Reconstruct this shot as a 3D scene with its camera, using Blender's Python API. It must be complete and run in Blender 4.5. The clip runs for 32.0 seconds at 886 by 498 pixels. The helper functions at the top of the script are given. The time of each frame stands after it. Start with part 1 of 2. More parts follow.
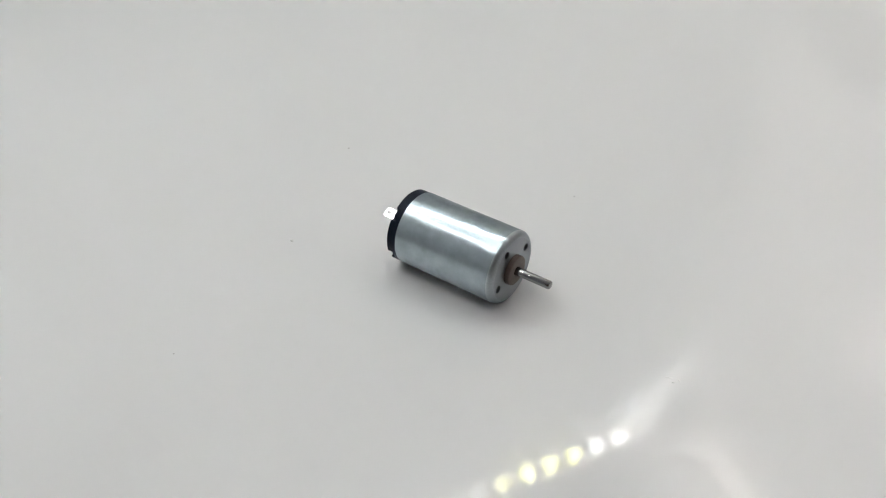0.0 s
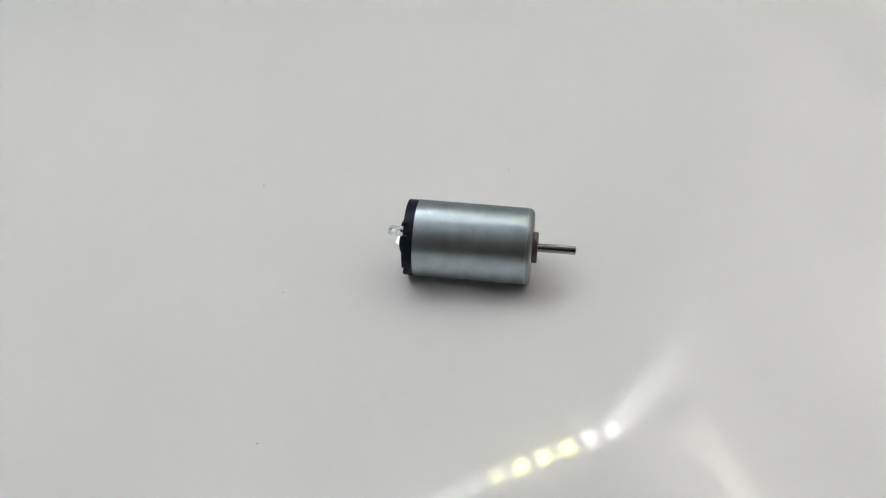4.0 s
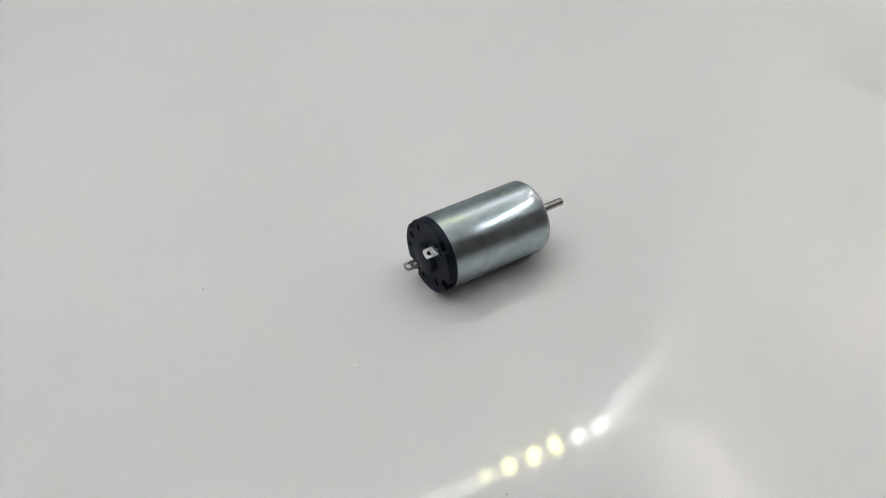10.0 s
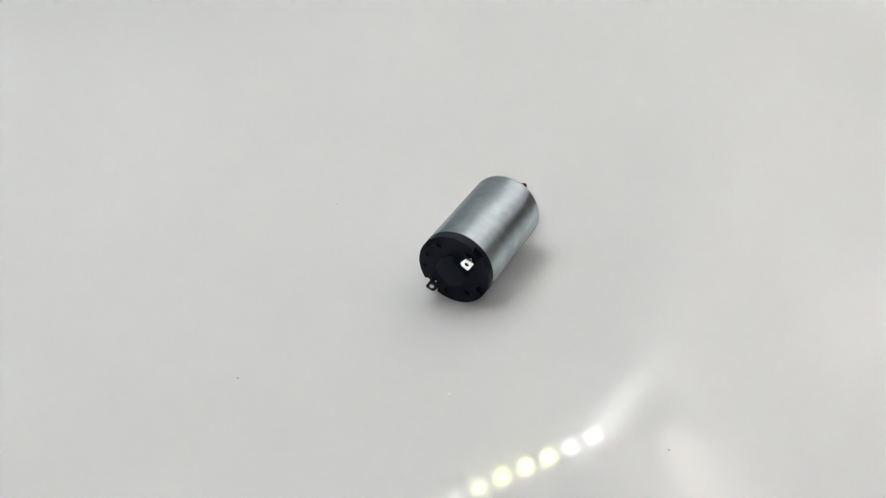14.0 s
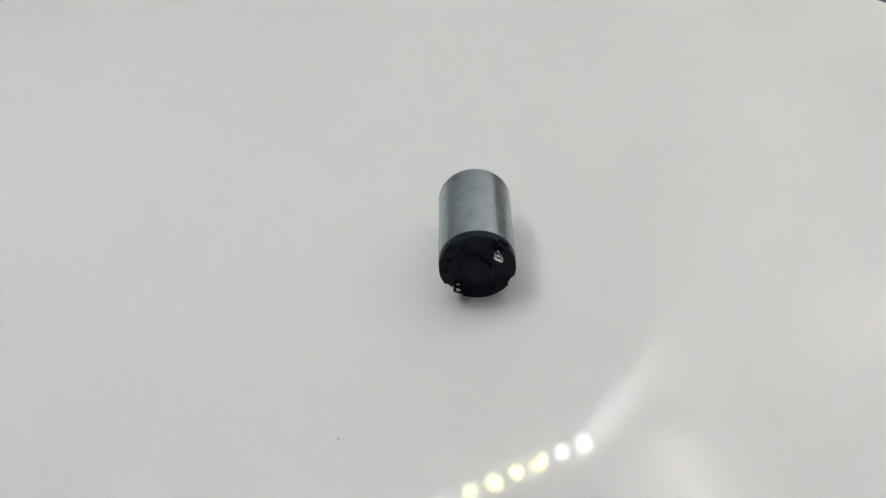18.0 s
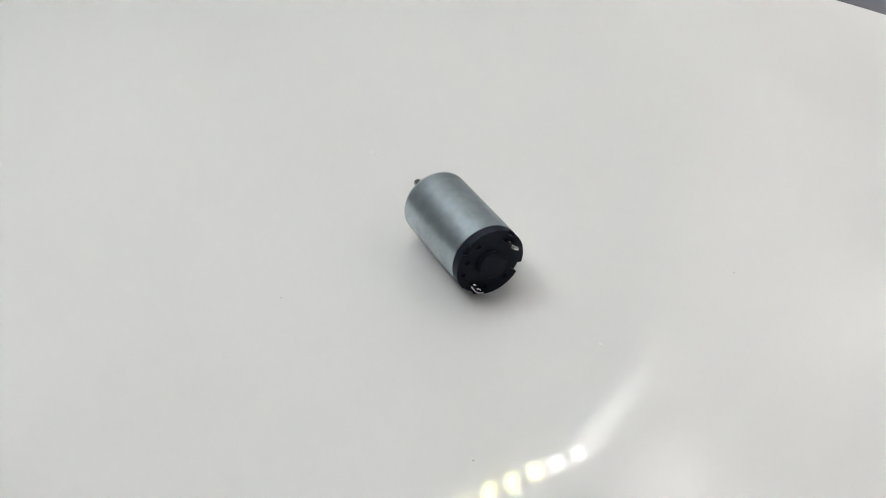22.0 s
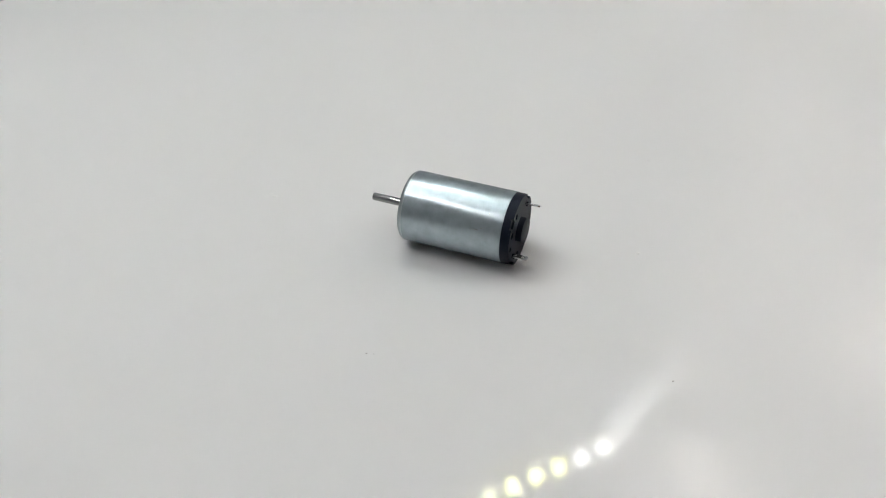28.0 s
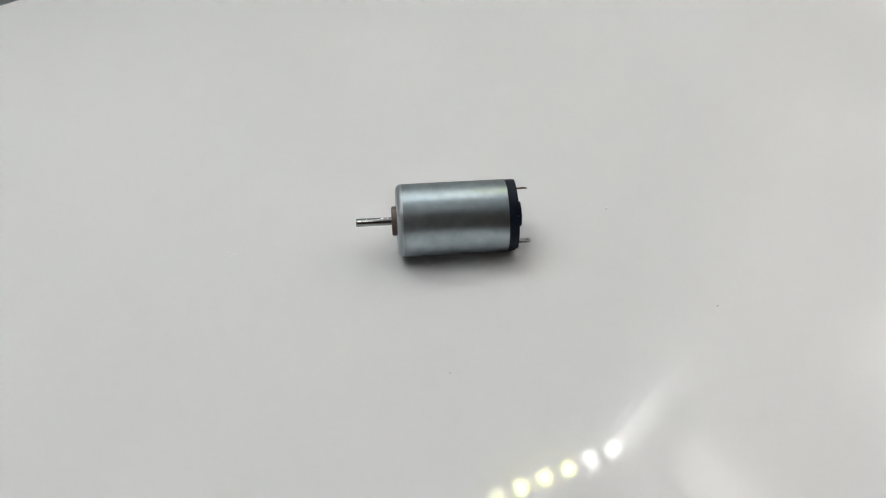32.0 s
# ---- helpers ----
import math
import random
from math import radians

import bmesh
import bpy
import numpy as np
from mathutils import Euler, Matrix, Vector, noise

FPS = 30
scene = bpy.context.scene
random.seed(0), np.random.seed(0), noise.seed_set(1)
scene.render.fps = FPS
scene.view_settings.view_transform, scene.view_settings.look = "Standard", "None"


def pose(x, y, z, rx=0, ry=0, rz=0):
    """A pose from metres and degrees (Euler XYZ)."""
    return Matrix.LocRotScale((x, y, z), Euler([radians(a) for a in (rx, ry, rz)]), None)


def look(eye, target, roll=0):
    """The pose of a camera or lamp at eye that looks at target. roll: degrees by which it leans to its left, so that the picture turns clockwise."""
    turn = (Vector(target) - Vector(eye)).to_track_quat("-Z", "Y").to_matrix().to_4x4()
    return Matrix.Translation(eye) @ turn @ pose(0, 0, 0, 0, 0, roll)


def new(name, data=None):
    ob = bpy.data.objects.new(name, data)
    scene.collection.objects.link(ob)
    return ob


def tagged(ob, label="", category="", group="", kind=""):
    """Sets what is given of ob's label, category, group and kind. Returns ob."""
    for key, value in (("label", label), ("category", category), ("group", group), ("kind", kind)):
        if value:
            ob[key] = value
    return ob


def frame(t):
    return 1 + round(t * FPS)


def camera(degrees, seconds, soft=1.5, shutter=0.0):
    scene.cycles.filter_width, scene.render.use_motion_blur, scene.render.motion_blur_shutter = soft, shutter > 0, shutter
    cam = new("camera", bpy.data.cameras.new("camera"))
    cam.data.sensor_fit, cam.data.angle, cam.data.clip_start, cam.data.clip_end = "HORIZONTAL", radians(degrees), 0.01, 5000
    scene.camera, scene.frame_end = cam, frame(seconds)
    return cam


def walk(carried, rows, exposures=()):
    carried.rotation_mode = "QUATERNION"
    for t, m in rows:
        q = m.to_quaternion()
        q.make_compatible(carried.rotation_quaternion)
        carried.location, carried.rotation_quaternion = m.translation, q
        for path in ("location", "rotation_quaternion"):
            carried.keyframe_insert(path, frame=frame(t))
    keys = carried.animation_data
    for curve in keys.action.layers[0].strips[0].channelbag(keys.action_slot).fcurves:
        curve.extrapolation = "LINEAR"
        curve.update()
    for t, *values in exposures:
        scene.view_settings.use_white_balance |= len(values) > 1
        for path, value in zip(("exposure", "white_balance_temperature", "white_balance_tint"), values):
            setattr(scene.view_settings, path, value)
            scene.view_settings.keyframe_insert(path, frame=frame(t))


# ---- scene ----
# A small motor lies on a white turntable under a light tent. Millimetre sizes are multiplied by MM.
MM = 0.001
EYE = (0.0, -0.1674, 0.1308)
# seconds, yaw, pitch and roll of the held camera in degrees
AIM = [(0, -2.353, -37.699, -0.001), (1, -2.187, -37.862, -0.059), (2, -2.128, -38.034, -0.096), (3, -1.996, -38.063,
       -0.106), (6, -1.316, -37.945, -0.098), (7, -1.294, -37.865, -0.084), (8, -0.893, -37.863, -0.153), (9, -0.621, -37.98,
       -0.21), (10, -0.681, -38.054, -0.211), (11, -0.539, -37.945, -0.127), (12, -0.208, -37.804, -0.062), (13, -0.328,
       -37.601, 0.027), (14, -0.158, -37.407, 0.123), (16.5, 0.287, -37.058, 0.95), (17, 0.323, -37.14, 0.957), (18, 0.323,
       -37.137, 0.964), (19, 0.565, -37.154, 1.139), (20, 0.461, -36.738, 1.157), (21, 0.558, -36.675, 1.131), (22, 0.827,
       -36.557, 0.993), (23, 0.66, -36.49, 0.964), (24, 0.305, -36.647, 0.745), (25, -0.404, -36.782, 0.541), (25.5, -0.61,
       -36.868, 0.472), (27.5, -0.988, -37.0, 0.252), (28, -1.06, -36.915, 0.22), (29, -1.06, -36.856, 0.143), (30, -1.3,
       -36.931, 0.113), (31, -1.507, -36.948, 0.038), (32, -1.731, -36.884, -0.118)]
# seconds, turn of the turntable in degrees
TURN = [(0, -33.52), (1, -26.65), (2, -19.81), (3, -13.02), (6, 7.15), (7, 13.86), (8, 20.6), (9, 27.37), (10, 34.18), (11,
        41.05), (12, 48.01), (13, 55.1), (14, 62.26), (16.5, 80.08), (17, 83.52), (18, 90.16), (19, 96.73), (20, 103.39), (21,
        110.19), (22, 117.12), (23, 124.18), (24, 131.36), (25, 138.57), (25.5, 142.12), (27.5, 156.0), (28, 159.44), (29,
        166.28), (30, 173.1), (31, 179.92), (32, 186.74)]

# seconds, stops of the camera's own exposure, which steps up twice for a moment
EXPOSURE = [(0, -0.12), (1, -0.13), (3, -0.15), (6, -0.16), (9, -0.16), (12, -0.15), (13, -0.13), (13.7, -0.13), (13.9, -0.005),
            (14.5, -0.005), (16.5, -0.12), (19, -0.12), (21, -0.10), (21.8, -0.10), (22, 0.01), (22.6, 0.01), (23, -0.084), (24, -0.10),
            (25, -0.12), (28, -0.07), (29, -0.12), (32, -0.12)]

cam = camera(49.15, 32.0, soft=1.1)
walk(cam, [(t, pose(*EYE, 90 + pitch, 0, -yaw) @ pose(0, 0, 0, 0, 0, roll)) for t, yaw, pitch, roll in AIM], EXPOSURE)

# ---- light ----
LED_RADIANCE = 38.0
SIDE_RADIANCE = 98.0
FAR_RADIANCE = 109.0
RIGHT_RADIANCE = 65.0
ROOF_RADIANCE = 1.15
CORNER_RADIANCE = 24.0
world = bpy.data.worlds.new("room_air")
scene.world = world
world.use_nodes = True
world.node_tree.nodes["Background"].inputs["Color"].default_value = (0.5, 0.48, 0.46, 1)
world.node_tree.nodes["Background"].inputs["Strength"].default_value = 0.02


def area_lamp(name, eye, target, sx, sy, watts, colour):
    data = bpy.data.lights.new(name, "AREA")
    data.shape, data.size, data.size_y, data.energy, data.color = "RECTANGLE", sx, sy, watts, colour
    ob = new(name, data)
    ob.matrix_world = look(eye, target)
    return ob


# an unseen lamp added outside the tent to brighten its side panel from behind
area_lamp("panel_fill_lamp", (0.62, 0.42, 0.46), (0.33, 0.17, 0.33), 0.35, 0.35, 5.0, (1.0, 0.965, 0.95))
# an unseen overhead fill, added so the dim room gets a little light
area_lamp("room_fill_lamp", (-0.3, -1.3, 2.2), (-0.3, -1.3, 0), 0.5, 0.5, 6.0, (1.0, 0.88, 0.78))


# ---- materials ----
def material(name, colour, rough=0.5, metal=0.0, vary=0.0, scale=50.0, bump=0.0, bump_scale=400.0, stretch=(1, 1, 1),
             rough_vary=0.0, emit=0.0, ior=1.5, gloss=0.5):
    m = bpy.data.materials.new(name)
    m.use_nodes = True
    nt = m.node_tree
    b = nt.nodes["Principled BSDF"]
    b.inputs["Base Color"].default_value = (*colour, 1)
    b.inputs["Roughness"].default_value = rough
    b.inputs["Metallic"].default_value = metal
    b.inputs["IOR"].default_value = ior
    b.inputs["Specular IOR Level"].default_value = gloss
    if emit:
        b.inputs["Emission Color"].default_value = (*colour, 1)
        b.inputs["Emission Strength"].default_value = emit
    if vary or bump or rough_vary:
        tc = nt.nodes.new("ShaderNodeTexCoord")
        mp = nt.nodes.new("ShaderNodeMapping")
        mp.inputs["Scale"].default_value = stretch
        nt.links.new(tc.outputs["Object"], mp.inputs["Vector"])
    if vary or rough_vary:
        n1 = nt.nodes.new("ShaderNodeTexNoise")
        n1.inputs["Scale"].default_value = scale
        n1.inputs["Detail"].default_value = 6
        n1.inputs["Roughness"].default_value = 0.65
        nt.links.new(mp.outputs["Vector"], n1.inputs["Vector"])
    if vary:
        mix = nt.nodes.new("ShaderNodeMix")
        mix.data_type = "RGBA"
        mix.inputs["A"].default_value = (*[max(0, v * (1 - vary)) for v in colour], 1)
        mix.inputs["B"].default_value = (*[min(1, v * (1 + vary)) for v in colour], 1)
        nt.links.new(n1.outputs["Fac"], mix.inputs["Factor"])
        nt.links.new(mix.outputs["Result"], b.inputs["Base Color"])
    if rough_vary:
        mr = nt.nodes.new("ShaderNodeMapRange")
        mr.inputs["From Min"].default_value, mr.inputs["From Max"].default_value = 0.3, 0.7
        mr.inputs["To Min"].default_value, mr.inputs["To Max"].default_value = rough - rough_vary, rough + rough_vary
        nt.links.new(n1.outputs["Fac"], mr.inputs["Value"])
        nt.links.new(mr.outputs["Result"], b.inputs["Roughness"])
    if bump:
        n2 = nt.nodes.new("ShaderNodeTexNoise")
        n2.inputs["Scale"].default_value = bump_scale
        n2.inputs["Detail"].default_value = 4
        nt.links.new(mp.outputs["Vector"], n2.inputs["Vector"])
        bp = nt.nodes.new("ShaderNodeBump")
        bp.inputs["Strength"].default_value = bump
        bp.inputs["Distance"].default_value = 0.0002
        nt.links.new(n2.outputs["Fac"], bp.inputs["Height"])
        nt.links.new(bp.outputs["Normal"], b.inputs["Normal"])
    return m


def fabric(name, colour, through_share):
    m = material(name, colour, rough=0.9, vary=0.04, scale=14)
    nt = m.node_tree
    b, out = nt.nodes["Principled BSDF"], nt.nodes["Material Output"]
    tr = nt.nodes.new("ShaderNodeBsdfTranslucent")
    tr.inputs["Color"].default_value = (*colour, 1)
    ms = nt.nodes.new("ShaderNodeMixShader")
    ms.inputs["Fac"].default_value = through_share
    nt.links.new(b.outputs["BSDF"], ms.inputs[1])
    nt.links.new(tr.outputs["BSDF"], ms.inputs[2])
    nt.links.new(ms.outputs["Shader"], out.inputs["Surface"])
    return m


M_ACRYLIC = material("white_acrylic", (0.80, 0.80, 0.795), rough=0.046, vary=0.012, scale=9, ior=1.46, rough_vary=0.008)


def plated(name, colour, fine, coarse, share, drawn=0.0):
    """Plated sheet metal: a fairly sharp sheen under a broad haze, with faint rolling marks."""
    m = material(name, colour, rough=fine, metal=1.0, vary=0.55, scale=2600, stretch=(0.15, 1, 1), rough_vary=0.03,
                 bump=0.015, bump_scale=900)
    nt = m.node_tree
    b, out = nt.nodes["Principled BSDF"], nt.nodes["Material Output"]
    if drawn:
        tangent = nt.nodes.new("ShaderNodeTangent")
        tangent.direction_type, tangent.axis = "RADIAL", "X"
        b.inputs["Anisotropic"].default_value = drawn
        nt.links.new(tangent.outputs["Tangent"], b.inputs["Tangent"])
    haze = nt.nodes.new("ShaderNodeBsdfPrincipled")
    haze.inputs["Base Color"].default_value = (*colour, 1)
    haze.inputs["Metallic"].default_value = 1.0
    haze.inputs["Roughness"].default_value = coarse
    tc = nt.nodes.new("ShaderNodeTexCoord")
    blot = nt.nodes.new("ShaderNodeTexNoise")
    blot.inputs["Scale"].default_value = 420
    blot.inputs["Detail"].default_value = 5
    nt.links.new(tc.outputs["Object"], blot.inputs["Vector"])
    mr = nt.nodes.new("ShaderNodeMapRange")
    mr.inputs["From Min"].default_value, mr.inputs["From Max"].default_value = 0.3, 0.7
    mr.inputs["To Min"].default_value, mr.inputs["To Max"].default_value = share - 0.06, share + 0.06
    nt.links.new(blot.outputs["Fac"], mr.inputs["Value"])
    ms = nt.nodes.new("ShaderNodeMixShader")
    nt.links.new(mr.outputs["Result"], ms.inputs["Fac"])
    nt.links.new(b.outputs["BSDF"], ms.inputs[1])
    nt.links.new(haze.outputs["BSDF"], ms.inputs[2])
    nt.links.new(ms.outputs["Shader"], out.inputs["Surface"])
    return m


M_STEEL = plated("zinc_plated_steel", (0.435, 0.502, 0.54), 0.13, 0.44, 0.50, drawn=1.0)
M_RIM = plated("drawn_steel_edge", (0.36, 0.395, 0.415), 0.34, 0.55, 0.6)
M_FACE = material("zinc_plated_face", (0.31, 0.335, 0.35), rough=0.45, metal=1.0, vary=0.06, scale=700, bump=0.05, bump_scale=1500,
                  rough_vary=0.05)
M_SHAFT = material("ground_steel", (0.29, 0.29, 0.29), rough=0.13, metal=1.0, vary=0.08, scale=2500, stretch=(6, 1, 1), rough_vary=0.04)
M_BRONZE = material("sintered_bronze", (0.15, 0.12, 0.105), rough=0.5, metal=0.7, vary=0.25, scale=1800, bump=0.15, bump_scale=4000)
M_PLASTIC = material("black_plastic", (0.0065, 0.0105, 0.021), rough=0.5, vary=0.25, scale=600, bump=0.1, bump_scale=2500, gloss=0.15)
M_TIN = material("tinned_brass", (0.78, 0.80, 0.81), rough=0.22, metal=1.0, vary=0.06, scale=1500, rough_vary=0.06)
M_SCUFF = material("scuffed_steel", (0.22, 0.22, 0.225), rough=0.5, metal=0.6)
M_HOLE = material("hole_dark", (0.01, 0.01, 0.012), rough=0.7)
M_LED = material("led_lens", (1.0, 0.98, 0.38), rough=0.4, emit=LED_RADIANCE)
M_LED_DIM = material("led_lens_dim", (0.985, 0.985, 0.95), rough=0.4, emit=8.0)
M_LED_WEAK = material("led_lens_weak", (1.0, 0.98, 0.55), rough=0.4, emit=20.0)
M_LED_CORNER = material("led_lens_corner", (0.985, 0.985, 0.96), rough=0.4, emit=CORNER_RADIANCE)
M_LED_RIGHT = material("led_lens_right", (0.95, 0.98, 0.975), rough=0.4, emit=RIGHT_RADIANCE)
# diodes past the visible ones, boosted as added light on the table
M_LED_FAR = material("led_lens_far", (0.915, 0.968, 0.965), rough=0.4, emit=FAR_RADIANCE)
M_LED_SIDE = material("led_lens_side", (1.0, 0.960, 0.94), rough=0.4, emit=SIDE_RADIANCE)
# glow of an added roof panel that softens and widens the motor's highlights
M_ROOF_FILL = material("roof_fill_diffuser", (0.915, 0.968, 0.97), rough=0.5, emit=ROOF_RADIANCE)
M_FRAME = material("white_frame", (0.7, 0.7, 0.69), rough=0.5, vary=0.03, scale=60)
# glow of the added tubes that draw bright streaks on the side panel
M_STREAK = material("streak_glow", (1.0, 0.965, 0.92), rough=0.5, emit=900.0)
M_STREAK_DIM = material("streak_glow_dim", (1.0, 0.95, 0.92), rough=0.5, emit=10.0)
# tape given emission to imitate the haze of light between the diodes
M_TAPE_GLOW = material("strip_tape_glow", (1.0, 0.99, 0.93), rough=0.5, emit=1.2)
M_TAPE = material("strip_tape", (0.25, 0.25, 0.25), rough=0.5, vary=0.05)
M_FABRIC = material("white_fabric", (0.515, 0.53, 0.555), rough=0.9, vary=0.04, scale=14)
# emission in place of diode light falling on the corner seam fabric
SEAM_GLOWS = [material("seam_glow", (1.0, 1.0, 0.98), rough=0.4, emit=6.5 * math.exp(-1.9 * k / 11)) for k in range(12)]
SEAM_GLOWS_FAINT = [material("seam_glow_faint", (1.0, 1.0, 0.98), rough=0.4, emit=1.9 * math.exp(-1.2 * k / 11)) for k in range(12)]
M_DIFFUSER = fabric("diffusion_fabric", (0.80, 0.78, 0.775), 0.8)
M_DARK = material("dark_mat", (0.030, 0.032, 0.042), rough=0.6, vary=0.2, scale=60, bump=0.2, bump_scale=300)
M_BASE = material("base_plastic", (0.03, 0.03, 0.033), rough=0.4, vary=0.1, scale=80)
M_ROOM = material("room_paint", (0.16, 0.095, 0.065), rough=0.8, vary=0.08, scale=3)
# glowing blob that stands in for the soft glow beside the first diodes
M_GLOW_END = material("corner_glow_end", (1.0, 0.96, 0.93), rough=0.5, emit=5.5)
# grey of an added strip that draws the darker band beside the seam
M_SEAM_BAND = material("seam_band_grey", (0.33, 0.33, 0.34), rough=0.8, vary=0.08, scale=90)
M_DUST = material("dust_light", (0.95, 0.95, 0.94), rough=0.15)
M_GRIT = material("dust_dark", (0.52, 0.51, 0.50), rough=0.8)


# ---- mesh helpers ----
def part(name, bm, mat, parent=None, label="", smooth=True, angle=35):
    me = bpy.data.meshes.new(name)
    bm.normal_update()
    bm.to_mesh(me)
    bm.free()
    me.materials.append(mat)
    if smooth:
        me.polygons.foreach_set("use_smooth", [True] * len(me.polygons))
        me.set_sharp_from_angle(angle=radians(angle))
    ob = new(name, me)
    if parent is not None:
        ob.parent = parent
    if label:
        tagged(ob, label)
    return ob


def lathe(bm, profile, segments=96, axis="X", centre=(0, 0, 0)):
    """Turn (along, radius) pairs round an axis; radius 0 closes an end."""
    rings = []
    cx, cy, cz = centre
    for s, r in profile:
        ring = []
        for i in range(1 if r == 0 else segments):
            a = 2 * math.pi * i / segments
            p, q = r * math.cos(a), r * math.sin(a)
            ring.append(bm.verts.new((cx + s, cy + p, cz + q) if axis == "X" else (cx + p, cy + q, cz + s)))
        rings.append(ring)
    for one, two in zip(rings, rings[1:]):
        for i in range(segments):
            j = (i + 1) % segments
            a, b = one[i % len(one)], one[j % len(one)]
            c, d = two[j % len(two)], two[i % len(two)]
            vs = [v for k, v in enumerate((a, b, c, d)) if v not in (a, b, c, d)[:k]]
            if len(vs) > 2:
                bm.faces.new(vs)
    bmesh.ops.recalc_face_normals(bm, faces=bm.faces)
    return bm


def box(bm, size, m=None):
    made = bmesh.ops.create_cube(bm, size=1, matrix=(m or Matrix()) @ Matrix.Diagonal((*size, 1)))
    return made["verts"]


def bevel(bm, width, segments=2):
    bmesh.ops.bevel(bm, geom=list(bm.edges), offset=width, segments=segments, profile=0.5, affect="EDGES")


def plate(bm, outlines, x0, x1, swap=False):
    """A plate in the plane across x, from x0 to x1, with outlines[0] as its rim and the rest as holes; points are (y, z)."""
    edges = []
    for line in outlines:
        vs = [bm.verts.new((x0, y, z)) for y, z in line]
        edges += [bm.edges.new((vs[i], vs[(i + 1) % len(vs)])) for i in range(len(vs))]
    made = bmesh.ops.triangle_fill(bm, use_beauty=True, use_dissolve=False, edges=edges)
    faces = [g for g in made["geom"] if isinstance(g, bmesh.types.BMFace)]
    grown = bmesh.ops.extrude_face_region(bm, geom=faces)
    for v in grown["geom"]:
        if isinstance(v, bmesh.types.BMVert):
            v.co.x += x1 - x0
    bmesh.ops.recalc_face_normals(bm, faces=bm.faces)
    return bm


def circle(y, z, r, n=24):
    return [(y + r * math.cos(2 * math.pi * i / n), z + r * math.sin(2 * math.pi * i / n)) for i in range(n)]


def sheet(bm, fn, nu, nv, thick):
    """A sheet over a grid of points with a thickness along its normals."""
    grid = [[bm.verts.new(fn(i / nu, j / nv)) for j in range(nv + 1)] for i in range(nu + 1)]
    for i in range(nu):
        for j in range(nv):
            bm.faces.new((grid[i][j], grid[i + 1][j], grid[i + 1][j + 1], grid[i][j + 1]))
    bm.normal_update()
    bmesh.ops.solidify(bm, geom=list(bm.faces), thickness=thick)
    bmesh.ops.recalc_face_normals(bm, faces=bm.faces)
    return bm


# ---- the place: dark support, room, light tent ----
TABLE_Z = -0.055
bm = bmesh.new()
box(bm, (3.6, 3.6, 0.04), pose(0, 0, TABLE_Z - 0.02))
tagged(part("ground", bm, M_DARK, smooth=False), "dark blue-grey matt table surface under the turntable", "table surface", kind="structure")

for name, size, at in (("wall_north", (3.6, 0.08, 2.5), (0, 1.84, 1.19)), ("wall_south", (3.6, 0.08, 2.5), (0, -1.84, 1.19)),
                       ("wall_east", (0.08, 3.6, 2.5), (1.84, 0, 1.19)), ("wall_west", (0.08, 3.6, 2.5), (-1.84, 0, 1.19))):
    bm = bmesh.new()
    box(bm, size, pose(*at))
    tagged(part(name, bm, M_ROOM, smooth=False), "plain dim brownish room wall beyond the light tent", "wall", kind="structure")
bm = bmesh.new()
box(bm, (3.76, 3.76, 0.08), pose(0, 0, 2.48))
tagged(part("ceiling", bm, M_ROOM, smooth=False), "plain dim room ceiling above the light tent", "ceiling", kind="structure")

SEAM = [(-0.055, 0.164, 0.357), (0.117, 0.1663, 0.356), (0.162, 0.1745, 0.3536), (0.240, 0.172, 0.355), (0.321, 0.1645, 0.357),
        (0.381, 0.1525, 0.360), (0.455, 0.133, 0.3655), (0.510, 0.118, 0.369)]
BACK = Vector((-0.880, -0.476, 0))
ACROSS = Vector((0.476, -0.88, 0))


def seam(z):
    zs = [s[0] for s in SEAM]
    return Vector((float(np.interp(z, zs, [s[1] for s in SEAM])), float(np.interp(z, zs, [s[2] for s in SEAM])), z))


def back_panel(u, v):
    p = seam(TABLE_Z + 0.002 + v * (0.51 - TABLE_Z)) + BACK * (0.80 * u) - ACROSS * 0.011
    return p


def side_panel(u, v):
    foot = float(np.interp(0.61 * u, (0.0, 0.02, 0.06, 0.10, 0.61), (0.110, 0.1142, 0.1186, 0.1218, 0.150)))
    z = foot + v * (0.51 - foot)
    tilt = (z - 0.117) / 0.393
    way = Vector((0.605 + 0.20 * tilt, -0.797 + 0.20 * tilt, 0)).normalized()
    return seam(z) + way * (-0.010 + 0.61 * u)


bm = bmesh.new()
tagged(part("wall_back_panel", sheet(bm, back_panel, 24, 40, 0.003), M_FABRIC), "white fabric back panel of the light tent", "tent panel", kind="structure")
bm = bmesh.new()
tagged(part("wall_side_panel", sheet(bm, side_panel, 32, 40, 0.003), M_DIFFUSER), "white translucent side panel of the light tent", "tent panel", kind="structure")
LEFT = seam(0.0) + BACK * 0.804
bm = bmesh.new()
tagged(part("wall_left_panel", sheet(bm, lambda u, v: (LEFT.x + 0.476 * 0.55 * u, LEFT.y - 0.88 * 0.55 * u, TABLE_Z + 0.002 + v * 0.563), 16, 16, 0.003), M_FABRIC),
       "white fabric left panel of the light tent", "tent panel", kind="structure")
bm = bmesh.new()
box(bm, (1.15, 0.80, 0.004), pose(0.0, 0.0, 0.514, 0, 0, 28.4))
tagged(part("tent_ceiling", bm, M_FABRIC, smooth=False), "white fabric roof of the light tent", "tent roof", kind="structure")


# thin strip added on the back panel to darken it beside the seam
bm = bmesh.new()
sheet(bm, lambda u, v: seam(0.115 + 0.14 * v) + BACK * (0.002 + 0.017 * u) - ACROSS * 0.006, 4, 14, 0.001)
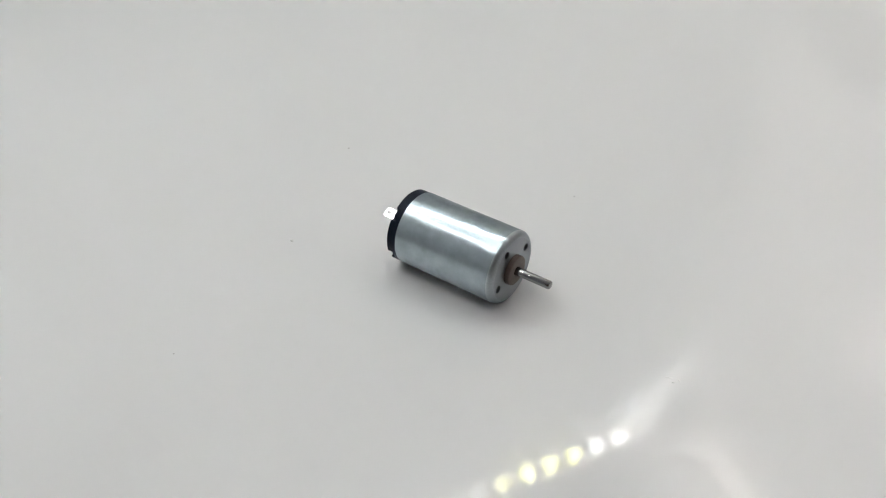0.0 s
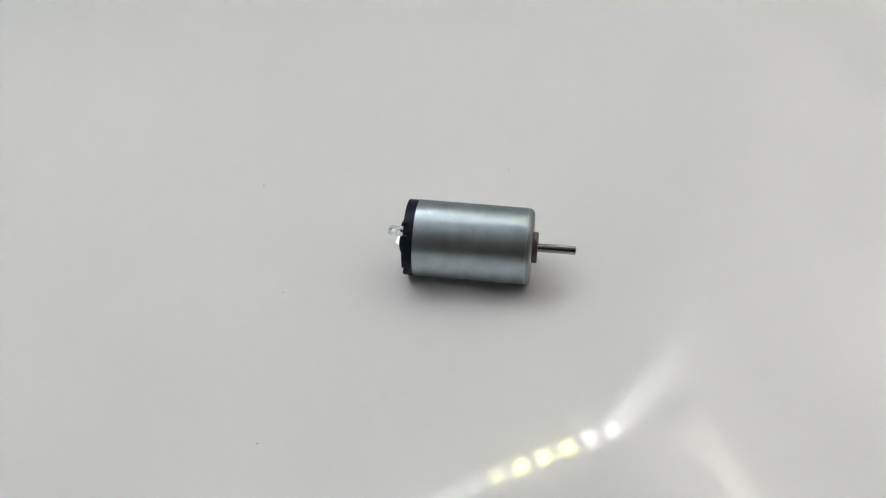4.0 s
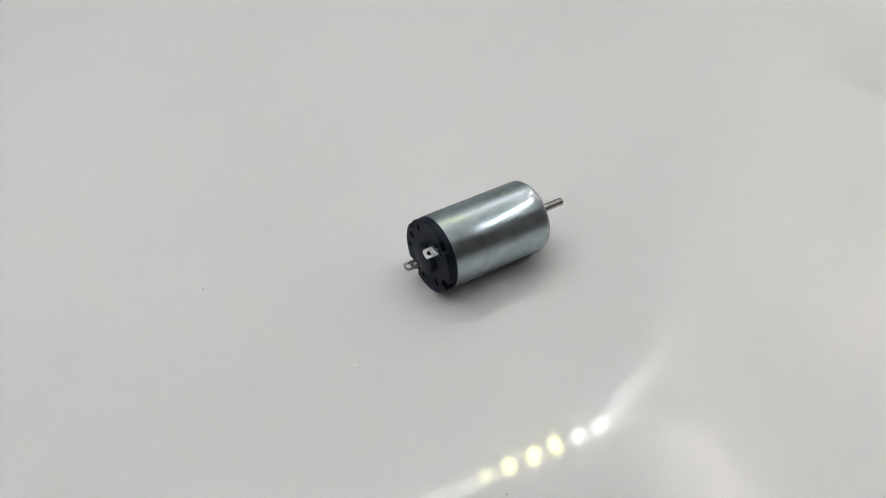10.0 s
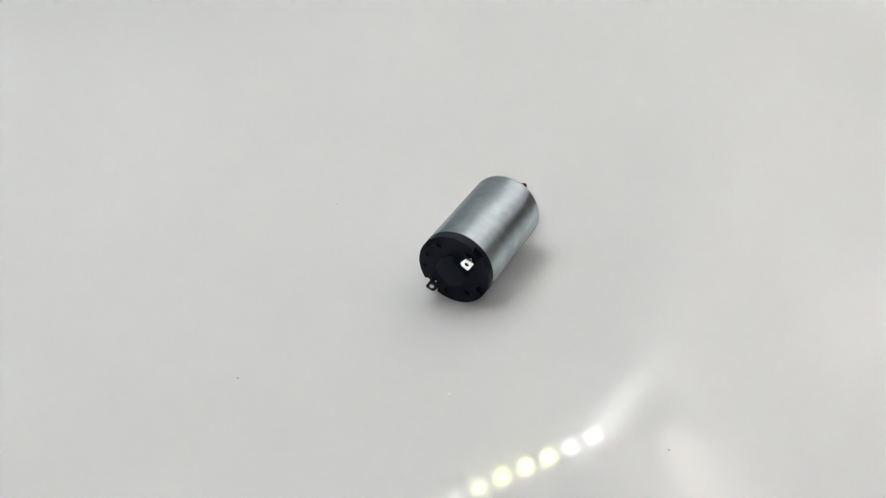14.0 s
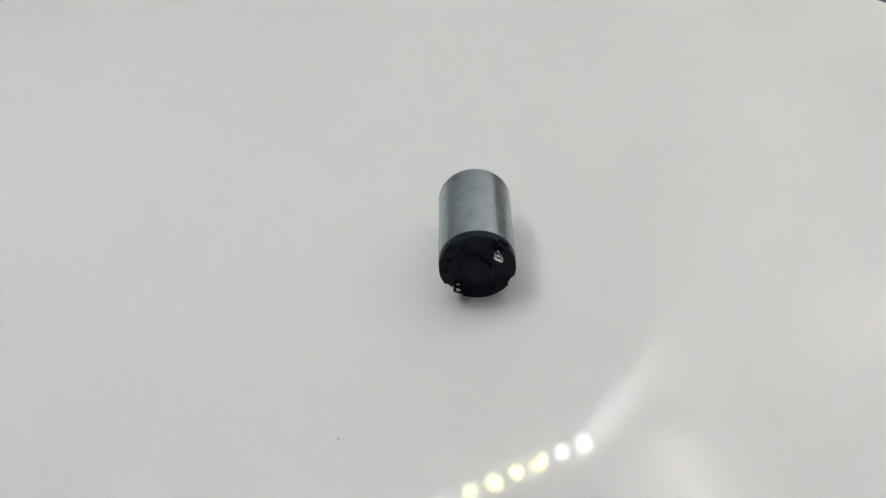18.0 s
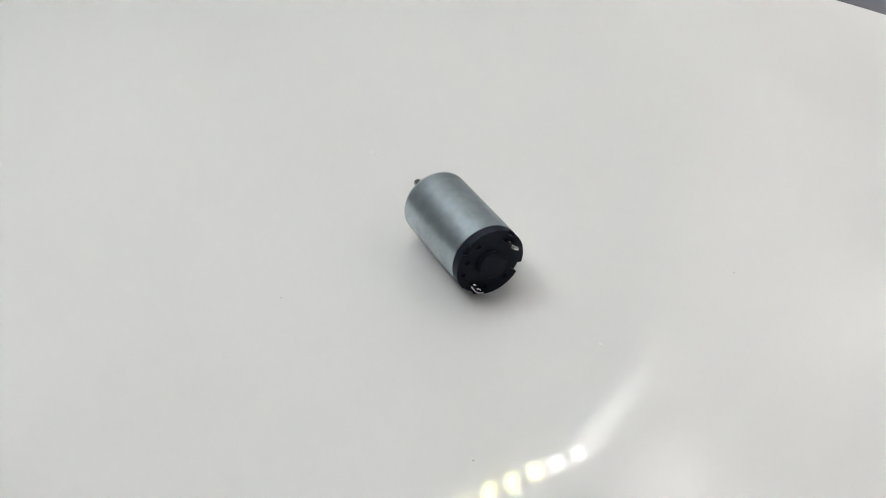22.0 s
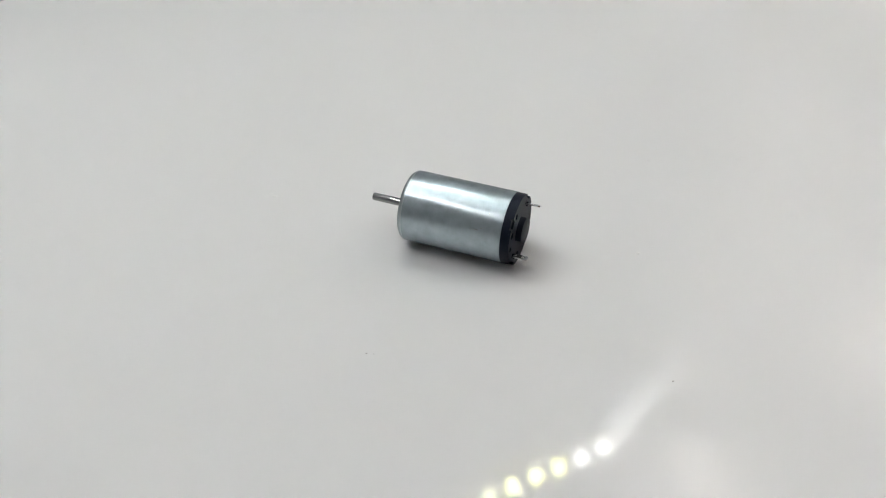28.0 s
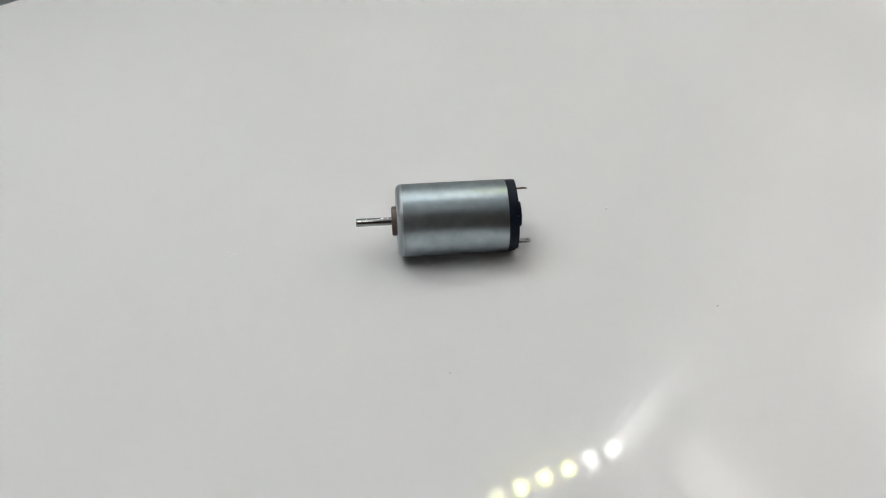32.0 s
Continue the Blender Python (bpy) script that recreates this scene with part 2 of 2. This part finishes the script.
tagged(part("trim_seam_band", bm, M_SEAM_BAND), "thin grey strip added for the darker band along the tent's corner seam", "binding tape", kind="structure")


def seam_glow():
    """Thin glowing strands that stand in for lit fabric down the tent's corner seam, fainter towards their lower ends.
    """
    seam_streak = tagged(new("corner_glow_line"), "thin glowing strands standing in for lit fabric along the tent's corner seam", "light cord")

    def strand(heights, offsets, thick, glows):
        count = len(glows)
        for n in range(count):
            bm = bmesh.new()
            rings = []
            for k in range(5):
                g = (n + k / 4) / count
                radius = thick * (1.0 - 0.55 * g ** 0.8)
                z = heights[0] + (heights[-1] - heights[0]) * g
                p = seam(z) + BACK * float(np.interp(-z, [-h for h in heights], offsets)) + ACROSS * 0.004
                rings.append([bm.verts.new(p + Vector((radius * math.cos(a), radius * math.sin(a), 0))) for a in (-i * math.pi / 6 for i in range(12))])
            for one, two in zip(rings, rings[1:]):
                for i in range(12):
                    bm.faces.new((one[i], one[(i + 1) % 12], two[(i + 1) % 12], two[i]))
            bm.faces.new(rings[0][::-1])
            bm.faces.new(rings[-1])
            part("glow_length", bm, glows[n], seam_streak)

    strand((0.447, 0.432, 0.418, 0.402, 0.387, 0.371, 0.349, 0.324, 0.290), (0.012, 0.016, 0.014, 0.008, 0.002, -0.003, -0.006, -0.002, 0.004), 0.0065, SEAM_GLOWS)
    strand((0.440, 0.420, 0.394, 0.379, 0.356, 0.331, 0.297), (0.004, -0.002, -0.012, -0.019, -0.023, -0.020, -0.013), 0.010, SEAM_GLOWS_FAINT)
    bm = bmesh.new()
    bmesh.ops.create_icosphere(bm, subdivisions=3, radius=1)
    bmesh.ops.transform(bm, matrix=Matrix.Translation(seam(0.443) + ACROSS * 0.009 + BACK * 0.008) @ Matrix.Rotation(radians(28.4), 4, "Z") @ Matrix.Diagonal((0.013, 0.005, 0.011, 1)), verts=bm.verts)
    part("glow_end", bm, M_GLOW_END, seam_streak, "soft glowing blob added for the glow in the corner")
    return seam_streak


def led_strip(start, way, facing, count, lens, tape):
    """A strip of square diodes, 60 to the metre, from start along way; its diodes look along facing."""
    strip = tagged(new("led_strip"), "lit strip of small square white diodes under the tent roof", "led strip", "led strips of the tent")
    x, z = Vector(way).normalized(), Vector(facing)
    z = (z - x * z.dot(x)).normalized()
    strip.matrix_world = Matrix.Translation(start) @ Matrix((x, z.cross(x), z)).transposed().to_4x4()
    long = count * PITCH
    bm = bmesh.new()
    box(bm, (long, 0.021, 0.001), pose(long / 2, -0.001, 0))
    part("tape", bm, tape, strip, smooth=False)
    bm = bmesh.new()
    lathe(bm, [(0.0, 0), (0.0, 0.0056), (0.0016, 0.0052), (0.0028, 0.0035), (0.0032, 0)], segments=14, axis="Z")
    data = bpy.data.meshes.new("led")
    bm.to_mesh(data)
    bm.free()
    data.polygons.foreach_set("use_smooth", [True] * len(data.polygons))
    data.materials.append(None)
    for i in range(count):
        ob = new("led", data)
        ob.parent = strip
        ob.material_slots[0].link = "OBJECT"
        ob.material_slots[0].material = lens(i)
        ob.location = ((i + 0.5) * PITCH, 0, 0.0006)
    return strip


PITCH = 0.0208
CORNER = seam(0.457)
# the back strip has a few weak diodes; those beyond are boosted to light the table
led_strip(CORNER + ACROSS * 0.003 + BACK * 0.0080, BACK, (0.30, -0.55, -0.78), 25,
          lambda i: M_LED_CORNER if i < 2 else M_LED_DIM if i in (6, 7, 8) else M_LED_FAR if i > 8 else M_LED_WEAK if i == 5 else M_LED,
          M_TAPE_GLOW)
led_strip(CORNER + BACK * 0.53 + ACROSS * 0.02, ACROSS, (0.4, 0.2, -0.9), 17, lambda i: M_LED_SIDE, M_TAPE)
led_strip(CORNER + ACROSS * 0.24 - BACK * 0.01, ACROSS, (-0.4, -0.2, -0.9), 12, lambda i: M_LED_RIGHT, M_TAPE)


def roof_fill(long, wide):
    """A flat diffused fill panel, added unseen under the tent roof, inside the back strip."""
    lamp = tagged(new("roof_fill_panel"), "wide flat glowing fill panel added unseen under the white tent roof", "ceiling lamp")
    centre = CORNER + BACK * 0.36 + ACROSS * (0.06 + wide / 2)
    lamp.matrix_world = Matrix.Translation((centre.x, centre.y, 0.500)) @ Matrix((BACK, ACROSS, BACK.cross(ACROSS))).transposed().to_4x4()
    bm = bmesh.new()
    box(bm, (long, wide, 0.003))
    part("diffuser", bm, M_ROOF_FILL, lamp, smooth=False)
    for at, size in (((long / 2 + 0.004, 0, 0), (0.008, wide + 0.016, 0.010)), ((-long / 2 - 0.004, 0, 0), (0.008, wide + 0.016, 0.010)),
                     ((0, wide / 2 + 0.004, 0), (long, 0.008, 0.010)), ((0, -wide / 2 - 0.004, 0), (long, 0.008, 0.010))):
        bm = bmesh.new()
        box(bm, size, pose(*at))
        bevel(bm, 0.001)
        part("frame_side", bm, M_FRAME, lamp, smooth=False)
    return lamp


roof_fill(0.40, 0.15)


def streak_tube(start, end, radius, sleeve, label):
    """An unseen glowing tube, added behind the translucent side panel to draw a bright streak on it."""
    tube = tagged(new("streak_tube"), label, "light tube", "light tubes behind the side panel")
    way = Vector(end) - Vector(start)
    long = way.length
    x = way.normalized()
    y = x.orthogonal().normalized()
    tube.matrix_world = Matrix.Translation(start) @ Matrix((x, y, x.cross(y))).transposed().to_4x4()
    bm = bmesh.new()
    lathe(bm, [(0, 0), (0.001, radius * 0.8), (0.004, radius), (long - 0.004, radius), (long - 0.001, radius * 0.8), (long, 0)], segments=24)
    part("sleeve", bm, sleeve, tube, angle=50)
    for at in (0.003, long - 0.003):
        bm = bmesh.new()
        lathe(bm, [(-0.004, 0), (-0.004, radius * 1.1), (0.004, radius * 1.1), (0.004, 0)], segments=24, centre=(at, 0, 0))
        part("end_ring", bm, M_TAPE, tube)
    return tube


def behind(s, z, gap):
    """A place behind the side panel, s along it from the seam."""
    v = (z - 0.117) / (0.51 - 0.117)
    way = Vector((0.605 + 0.20 * v, -0.797 + 0.20 * v, 0)).normalized()
    return seam(z) + way * s + Vector((-way.y, way.x, 0)) * gap


streak_tube(behind(0.036, 0.428, 0.024), behind(0.150, 0.497, 0.024), 0.015, M_STREAK, "unseen glowing tube added behind the panel's top edge for a bright streak")
streak_tube(behind(0.101, 0.318, 0.020), behind(0.130, 0.195, 0.020), 0.008, M_STREAK_DIM, "short dim unseen tube added behind the panel for a faint streak")
seam_glow()


# ---- turntable ----
DISC_R = 0.2129


def turntable():
    top = tagged(new("turntable"), "round glossy white acrylic turntable top with a few dust specks", "turntable")
    bm = bmesh.new()
    lathe(bm, [(-0.006, 0), (-0.006, DISC_R - 0.001), (-0.005, DISC_R), (-0.0008, DISC_R), (-0.0002, DISC_R - 0.0003), (0, DISC_R - 0.0009), (0, 0)],
          segments=256, axis="Z")
    part("disc", bm, M_ACRYLIC, top, angle=12)
    rng = random.Random(4)

    def speck(x, y, sx, sy, turn, mat, label):
        bm = bmesh.new()
        bmesh.ops.create_icosphere(bm, subdivisions=2, radius=1)
        for v in bm.verts:
            v.co *= 1 + rng.uniform(-0.25, 0.25)
            v.co = Vector((v.co.x * sx * MM, v.co.y * sy * MM, v.co.z * min(sx, sy) * 0.6 * MM))
        ob = part("dust_speck", bm, mat, top, label)
        ob.matrix_basis = pose(x * MM, y * MM, min(sx, sy) * 0.4 * MM, 0, 0, turn)

    for x, y, sx, sy, turn, dark in ((51.0, -9.6, 0.9, 0.16, 20, 0), (52.9, -9.2, 0.6, 0.16, -30, 0), (52.2, -10.3, 0.35, 0.2, 60, 0),
                                     (-35.8, -19.8, 0.55, 0.4, 10, 0), (6.6, 32.3, 0.26, 0.22, 0, 1), (5.2, 31.9, 0.13, 0.11, 0, 1),
                                     (-50.8, 17.5, 0.34, 0.25, 30, 1), (55.8, -48.7, 0.16, 0.16, 0, 1), (-29.5, -59.9, 0.25, 0.2, 0, 1)):
        speck(x, y, sx * 0.75, sy * 0.75, turn, M_GRIT if dark else M_DUST, "tiny grey dust grain" if dark else "tiny white dust fleck")
    return top


disc = turntable()
bm = bmesh.new()
lathe(bm, [(0, 0), (0, 0.098), (0.003, 0.1), (0.044, 0.1), (0.048, 0.096), (0.0488, 0.09), (0.0488, 0)], segments=96, axis="Z", centre=(0, 0, TABLE_Z))
tagged(part("pedestal", bm, M_BASE), "round black plastic base under the white turntable", "pedestal")


# ---- the motor: x along its shaft, lying on its side ----
R, HALF, CAP = 8.0 * MM, 13.02 * MM, 2.1 * MM
LUGS = ((-3.97 * MM, 4.38 * MM), (3.90 * MM, -4.32 * MM))


def polar(r, degrees):
    return r * MM * math.cos(radians(degrees)), r * MM * math.sin(radians(degrees))


def cap_outline(r, notches, n=180):
    """A round rim with notches (middle angle, half width in degrees, depth)."""
    pts = []
    for i in range(n):
        a = 360.0 * i / n
        d = r
        for mid, half, depth in notches:
            if abs((a - mid + 180) % 360 - 180) < half:
                d = r - depth
        pts.append((d * math.cos(radians(a)), d * math.sin(radians(a))))
    return pts


def motor():
    thing = tagged(new("electric_motor"), "small round silver motor with black end cap lying on white turntable", "electric motor")
    lift = Vector((0, 0, R))
    # can
    bm = bmesh.new()
    f = 1.25 * MM
    prof = [(-HALF + CAP + 0.3 * MM, R - 0.5 * MM), (-HALF + CAP, R - 0.5 * MM), (-HALF + CAP, R - 0.05 * MM), (-HALF + CAP + 0.05 * MM, R), (-HALF + CAP + 0.12 * MM, R)]
    prof += [(-HALF + CAP + (2 * HALF - CAP - f) * k / 12.0, R) for k in range(1, 12)]
    prof += [(HALF - f + f * math.sin(radians(a)), R - f + f * math.cos(radians(a))) for a in range(0, 91, 10)]
    lathe(bm, prof, segments=128)
    can = part("can", bm, M_STEEL, thing, angle=40)
    # the drawn edge at the front is duller than the wall
    can.data.materials.append(M_RIM)
    for poly in can.data.polygons:
        if poly.center.x > HALF - 0.95 * f:
            poly.material_index = 1
    can.location = lift
    bm = bmesh.new()
    holes = [circle(*polar(5.5, a), 0.86 * MM) for a in (28, 116, 201)]
    plate(bm, [circle(0, 0, R - f, 128)] + holes + [circle(0, 0, 2.4 * MM, 48)], HALF - 0.7 * MM, HALF + 0.004 * MM)
    face = part("front_plate", bm, M_FACE, thing, "flat silver front plate with three round holes")
    face.location = lift
    bm = bmesh.new()
    lathe(bm, [(HALF - 1.6 * MM, 0), (HALF - 1.6 * MM, 6.7 * MM), (HALF - 1.5 * MM, 6.7 * MM), (HALF - 1.5 * MM, 0)], segments=48)
    inner = part("inner_disc", bm, M_HOLE, thing, "dark inside behind the holes")
    inner.location = lift
    # bearing and shaft
    bm = bmesh.new()
    lathe(bm, [(HALF - 0.6 * MM, 0), (HALF - 0.6 * MM, 3.22 * MM), (HALF + 0.85 * MM, 3.22 * MM), (HALF + 1.05 * MM, 3.12 * MM), (HALF + 1.13 * MM, 2.9 * MM),
               (HALF + 1.13 * MM, 1.15 * MM), (HALF + 0.95 * MM, 0.95 * MM), (HALF + 0.95 * MM, 0)], segments=64)
    ob = part("bearing", bm, M_BRONZE, thing, "brown sintered bronze bearing collar")
    ob.location = lift
    bm = bmesh.new()
    tip = HALF + 8.95 * MM
    lathe(bm, [(HALF, 0), (HALF, 0.88 * MM), (tip - 0.22 * MM, 0.88 * MM), (tip - 0.06 * MM, 0.8 * MM), (tip, 0.66 * MM), (tip, 0)], segments=48)
    ob = part("shaft", bm, M_SHAFT, thing, "thin bright ground steel shaft")
    ob.location = lift
    # end cap
    lug_a = math.degrees(math.atan2(LUGS[0][1], LUGS[0][0]))
    lug_b = math.degrees(math.atan2(LUGS[1][1], LUGS[1][0]))
    deep = [(-155, 8.5, 2.0 * MM), (lug_b, 13, 0.75 * MM), (lug_a, 9, 0.75 * MM)]
    notch = deep + [(41, 9, 1.3 * MM)]
    bm = bmesh.new()
    rc = R - 0.08 * MM
    lathe(bm, [(-HALF + 1.05 * MM, 0), (-HALF + 1.05 * MM, rc), (-HALF + CAP - 0.01 * MM, rc), (-HALF + CAP - 0.01 * MM, R - 0.7 * MM), (-HALF + CAP + 1.0 * MM, R - 0.7 * MM), (-HALF + CAP + 1.0 * MM, 0)], segments=128)
    cap = part("end_cap", bm, M_PLASTIC, thing, "black moulded plastic end cap with notches", angle=50)
    cap.location = lift
    bm = bmesh.new()
    pits = [circle(*polar(6.2, 59), 0.75 * MM, 16), circle(*polar(6.1, 20), 0.8 * MM, 16), circle(*polar(6.6, -8), 0.6 * MM, 16),
            circle(*polar(5.8, -76), 0.8 * MM, 16), circle(*polar(5.6, -128), 0.85 * MM, 16)]
    for y, z in LUGS:
        a = math.atan2(z, y)
        w, n = Vector((-math.sin(a), math.cos(a))), Vector((math.cos(a), math.sin(a)))
        pits.append([tuple(Vector((y, z)) + w * p * MM + n * q * MM) for p, q in ((-1.4, -0.5), (1.4, -0.5), (1.4, 0.6), (-1.4, 0.6))])
    plate(bm, [cap_outline(rc, deep)], -HALF + 1.051 * MM, -HALF + 0.45 * MM)
    plate(bm, [cap_outline(rc, notch)] + pits, -HALF + 0.449 * MM, -HALF)
    ob = part("cap_face", bm, M_PLASTIC, cap, "", angle=30)
    bm = bmesh.new()
    axis = radians(lug_a)

    def boss_ring(r, flat, x):
        ring = []
        for i in range(72):
            a = 2 * math.pi * i / 72
            along = max(-flat, min(flat, r * math.cos(a)))
            across = r * math.sin(a)
            ring.append(bm.verts.new((x, along * math.cos(axis) - across * math.sin(axis), along * math.sin(axis) + across * math.cos(axis))))
        return ring

    rings = [boss_ring(3.4 * MM, 2.75 * MM, -HALF + 0.3 * MM), boss_ring(3.35 * MM, 2.7 * MM, -HALF - 1.03 * MM), boss_ring(3.25 * MM, 2.62 * MM, -HALF - 1.19 * MM), boss_ring(3.05 * MM, 2.45 * MM, -HALF - 1.25 * MM)]
    for one, two in zip(rings, rings[1:]):
        for i in range(72):
            bm.faces.new((one[i], one[(i + 1) % 72], two[(i + 1) % 72], two[i]))
    bm.faces.new(rings[-1])
    bm.faces.new(rings[0][::-1])
    bmesh.ops.recalc_face_normals(bm, faces=bm.faces)
    part("rear_boss", bm, M_PLASTIC, cap, "raised boss with two flat sides on the cap")
    # terminals
    for (y, z), a in zip(LUGS, (120.0, -72.0)):
        bm = bmesh.new()
        w, l, c = 1.05 * MM, 3.18 * MM, 0.35 * MM
        rim = [(-w, 0.9 * MM), (w, 0.9 * MM), (w, -l + c), (w - c, -l), (-w + c, -l), (-w, -l + c)]
        plate(bm, [rim, circle(0, -l + 1.0 * MM, 0.5 * MM, 24), circle(0, -0.5 * MM, 0.36 * MM, 16)], -0.16 * MM, 0.16 * MM)
        ob = part("terminal", bm, M_TIN, thing, "bright tinned solder terminal with a round eyelet")
        # plate axes: x is its normal, y its width, z along the shaft
        n = Vector((0, math.cos(radians(a)), math.sin(radians(a))))
        wv = Vector((0, -math.sin(radians(a)), math.cos(radians(a))))
        m = Matrix((n, wv, n.cross(wv))).transposed().to_4x4()
        if m.to_3x3() @ Vector((0, 0, 1)) @ Vector((1, 0, 0)) < 0:
            m = Matrix((-n, wv, (-n).cross(wv))).transposed().to_4x4()
        ob.matrix_basis = Matrix.Translation(Vector((-HALF, y, z)) + lift) @ m
    # small scuffs on the can: along the shaft, angle round it, half length, half width in mm
    rng = random.Random(9)
    for at, a, hl, hw in ((-8.5, 114, 0.20, 0.20), (-5.3, 21.5, 0.75, 0.10), (-4.2, 20.5, 0.35, 0.08), (-0.9, 42.5, 0.20, 0.12),
                               (-7.6, 50, 0.22, 0.14), (-7.4, 63, 0.16, 0.12), (-6.5, 25, 0.2, 0.1)):
        bm = bmesh.new()
        bmesh.ops.create_icosphere(bm, subdivisions=2, radius=1)
        for v in bm.verts:
            v.co *= 1 + rng.uniform(-0.15, 0.15)
            v.co = Vector((v.co.x * hl * MM, v.co.y * hw * MM, v.co.z * 0.05 * MM))
        ob = part("scuff", bm, M_SCUFF, thing, "small dark scuff")
        c, n = math.cos(radians(a)), math.sin(radians(a))
        ob.matrix_basis = Matrix.Translation(lift + Vector((at * MM, c * R, n * R))) @ pose(0, 0, 0, a - 90, 0, 0)
    return thing


the_motor = motor()


# ---- what moves ----
def motions():
    lie = pose(1.54 * MM, -7.95 * MM, 0.0)
    walk(disc, [(t, pose(0, 0, 0, 0, 0, a)) for t, a in TURN])
    walk(the_motor, [(t, pose(0, 0, 0, 0, 0, a) @ lie) for t, a in TURN])


motions()
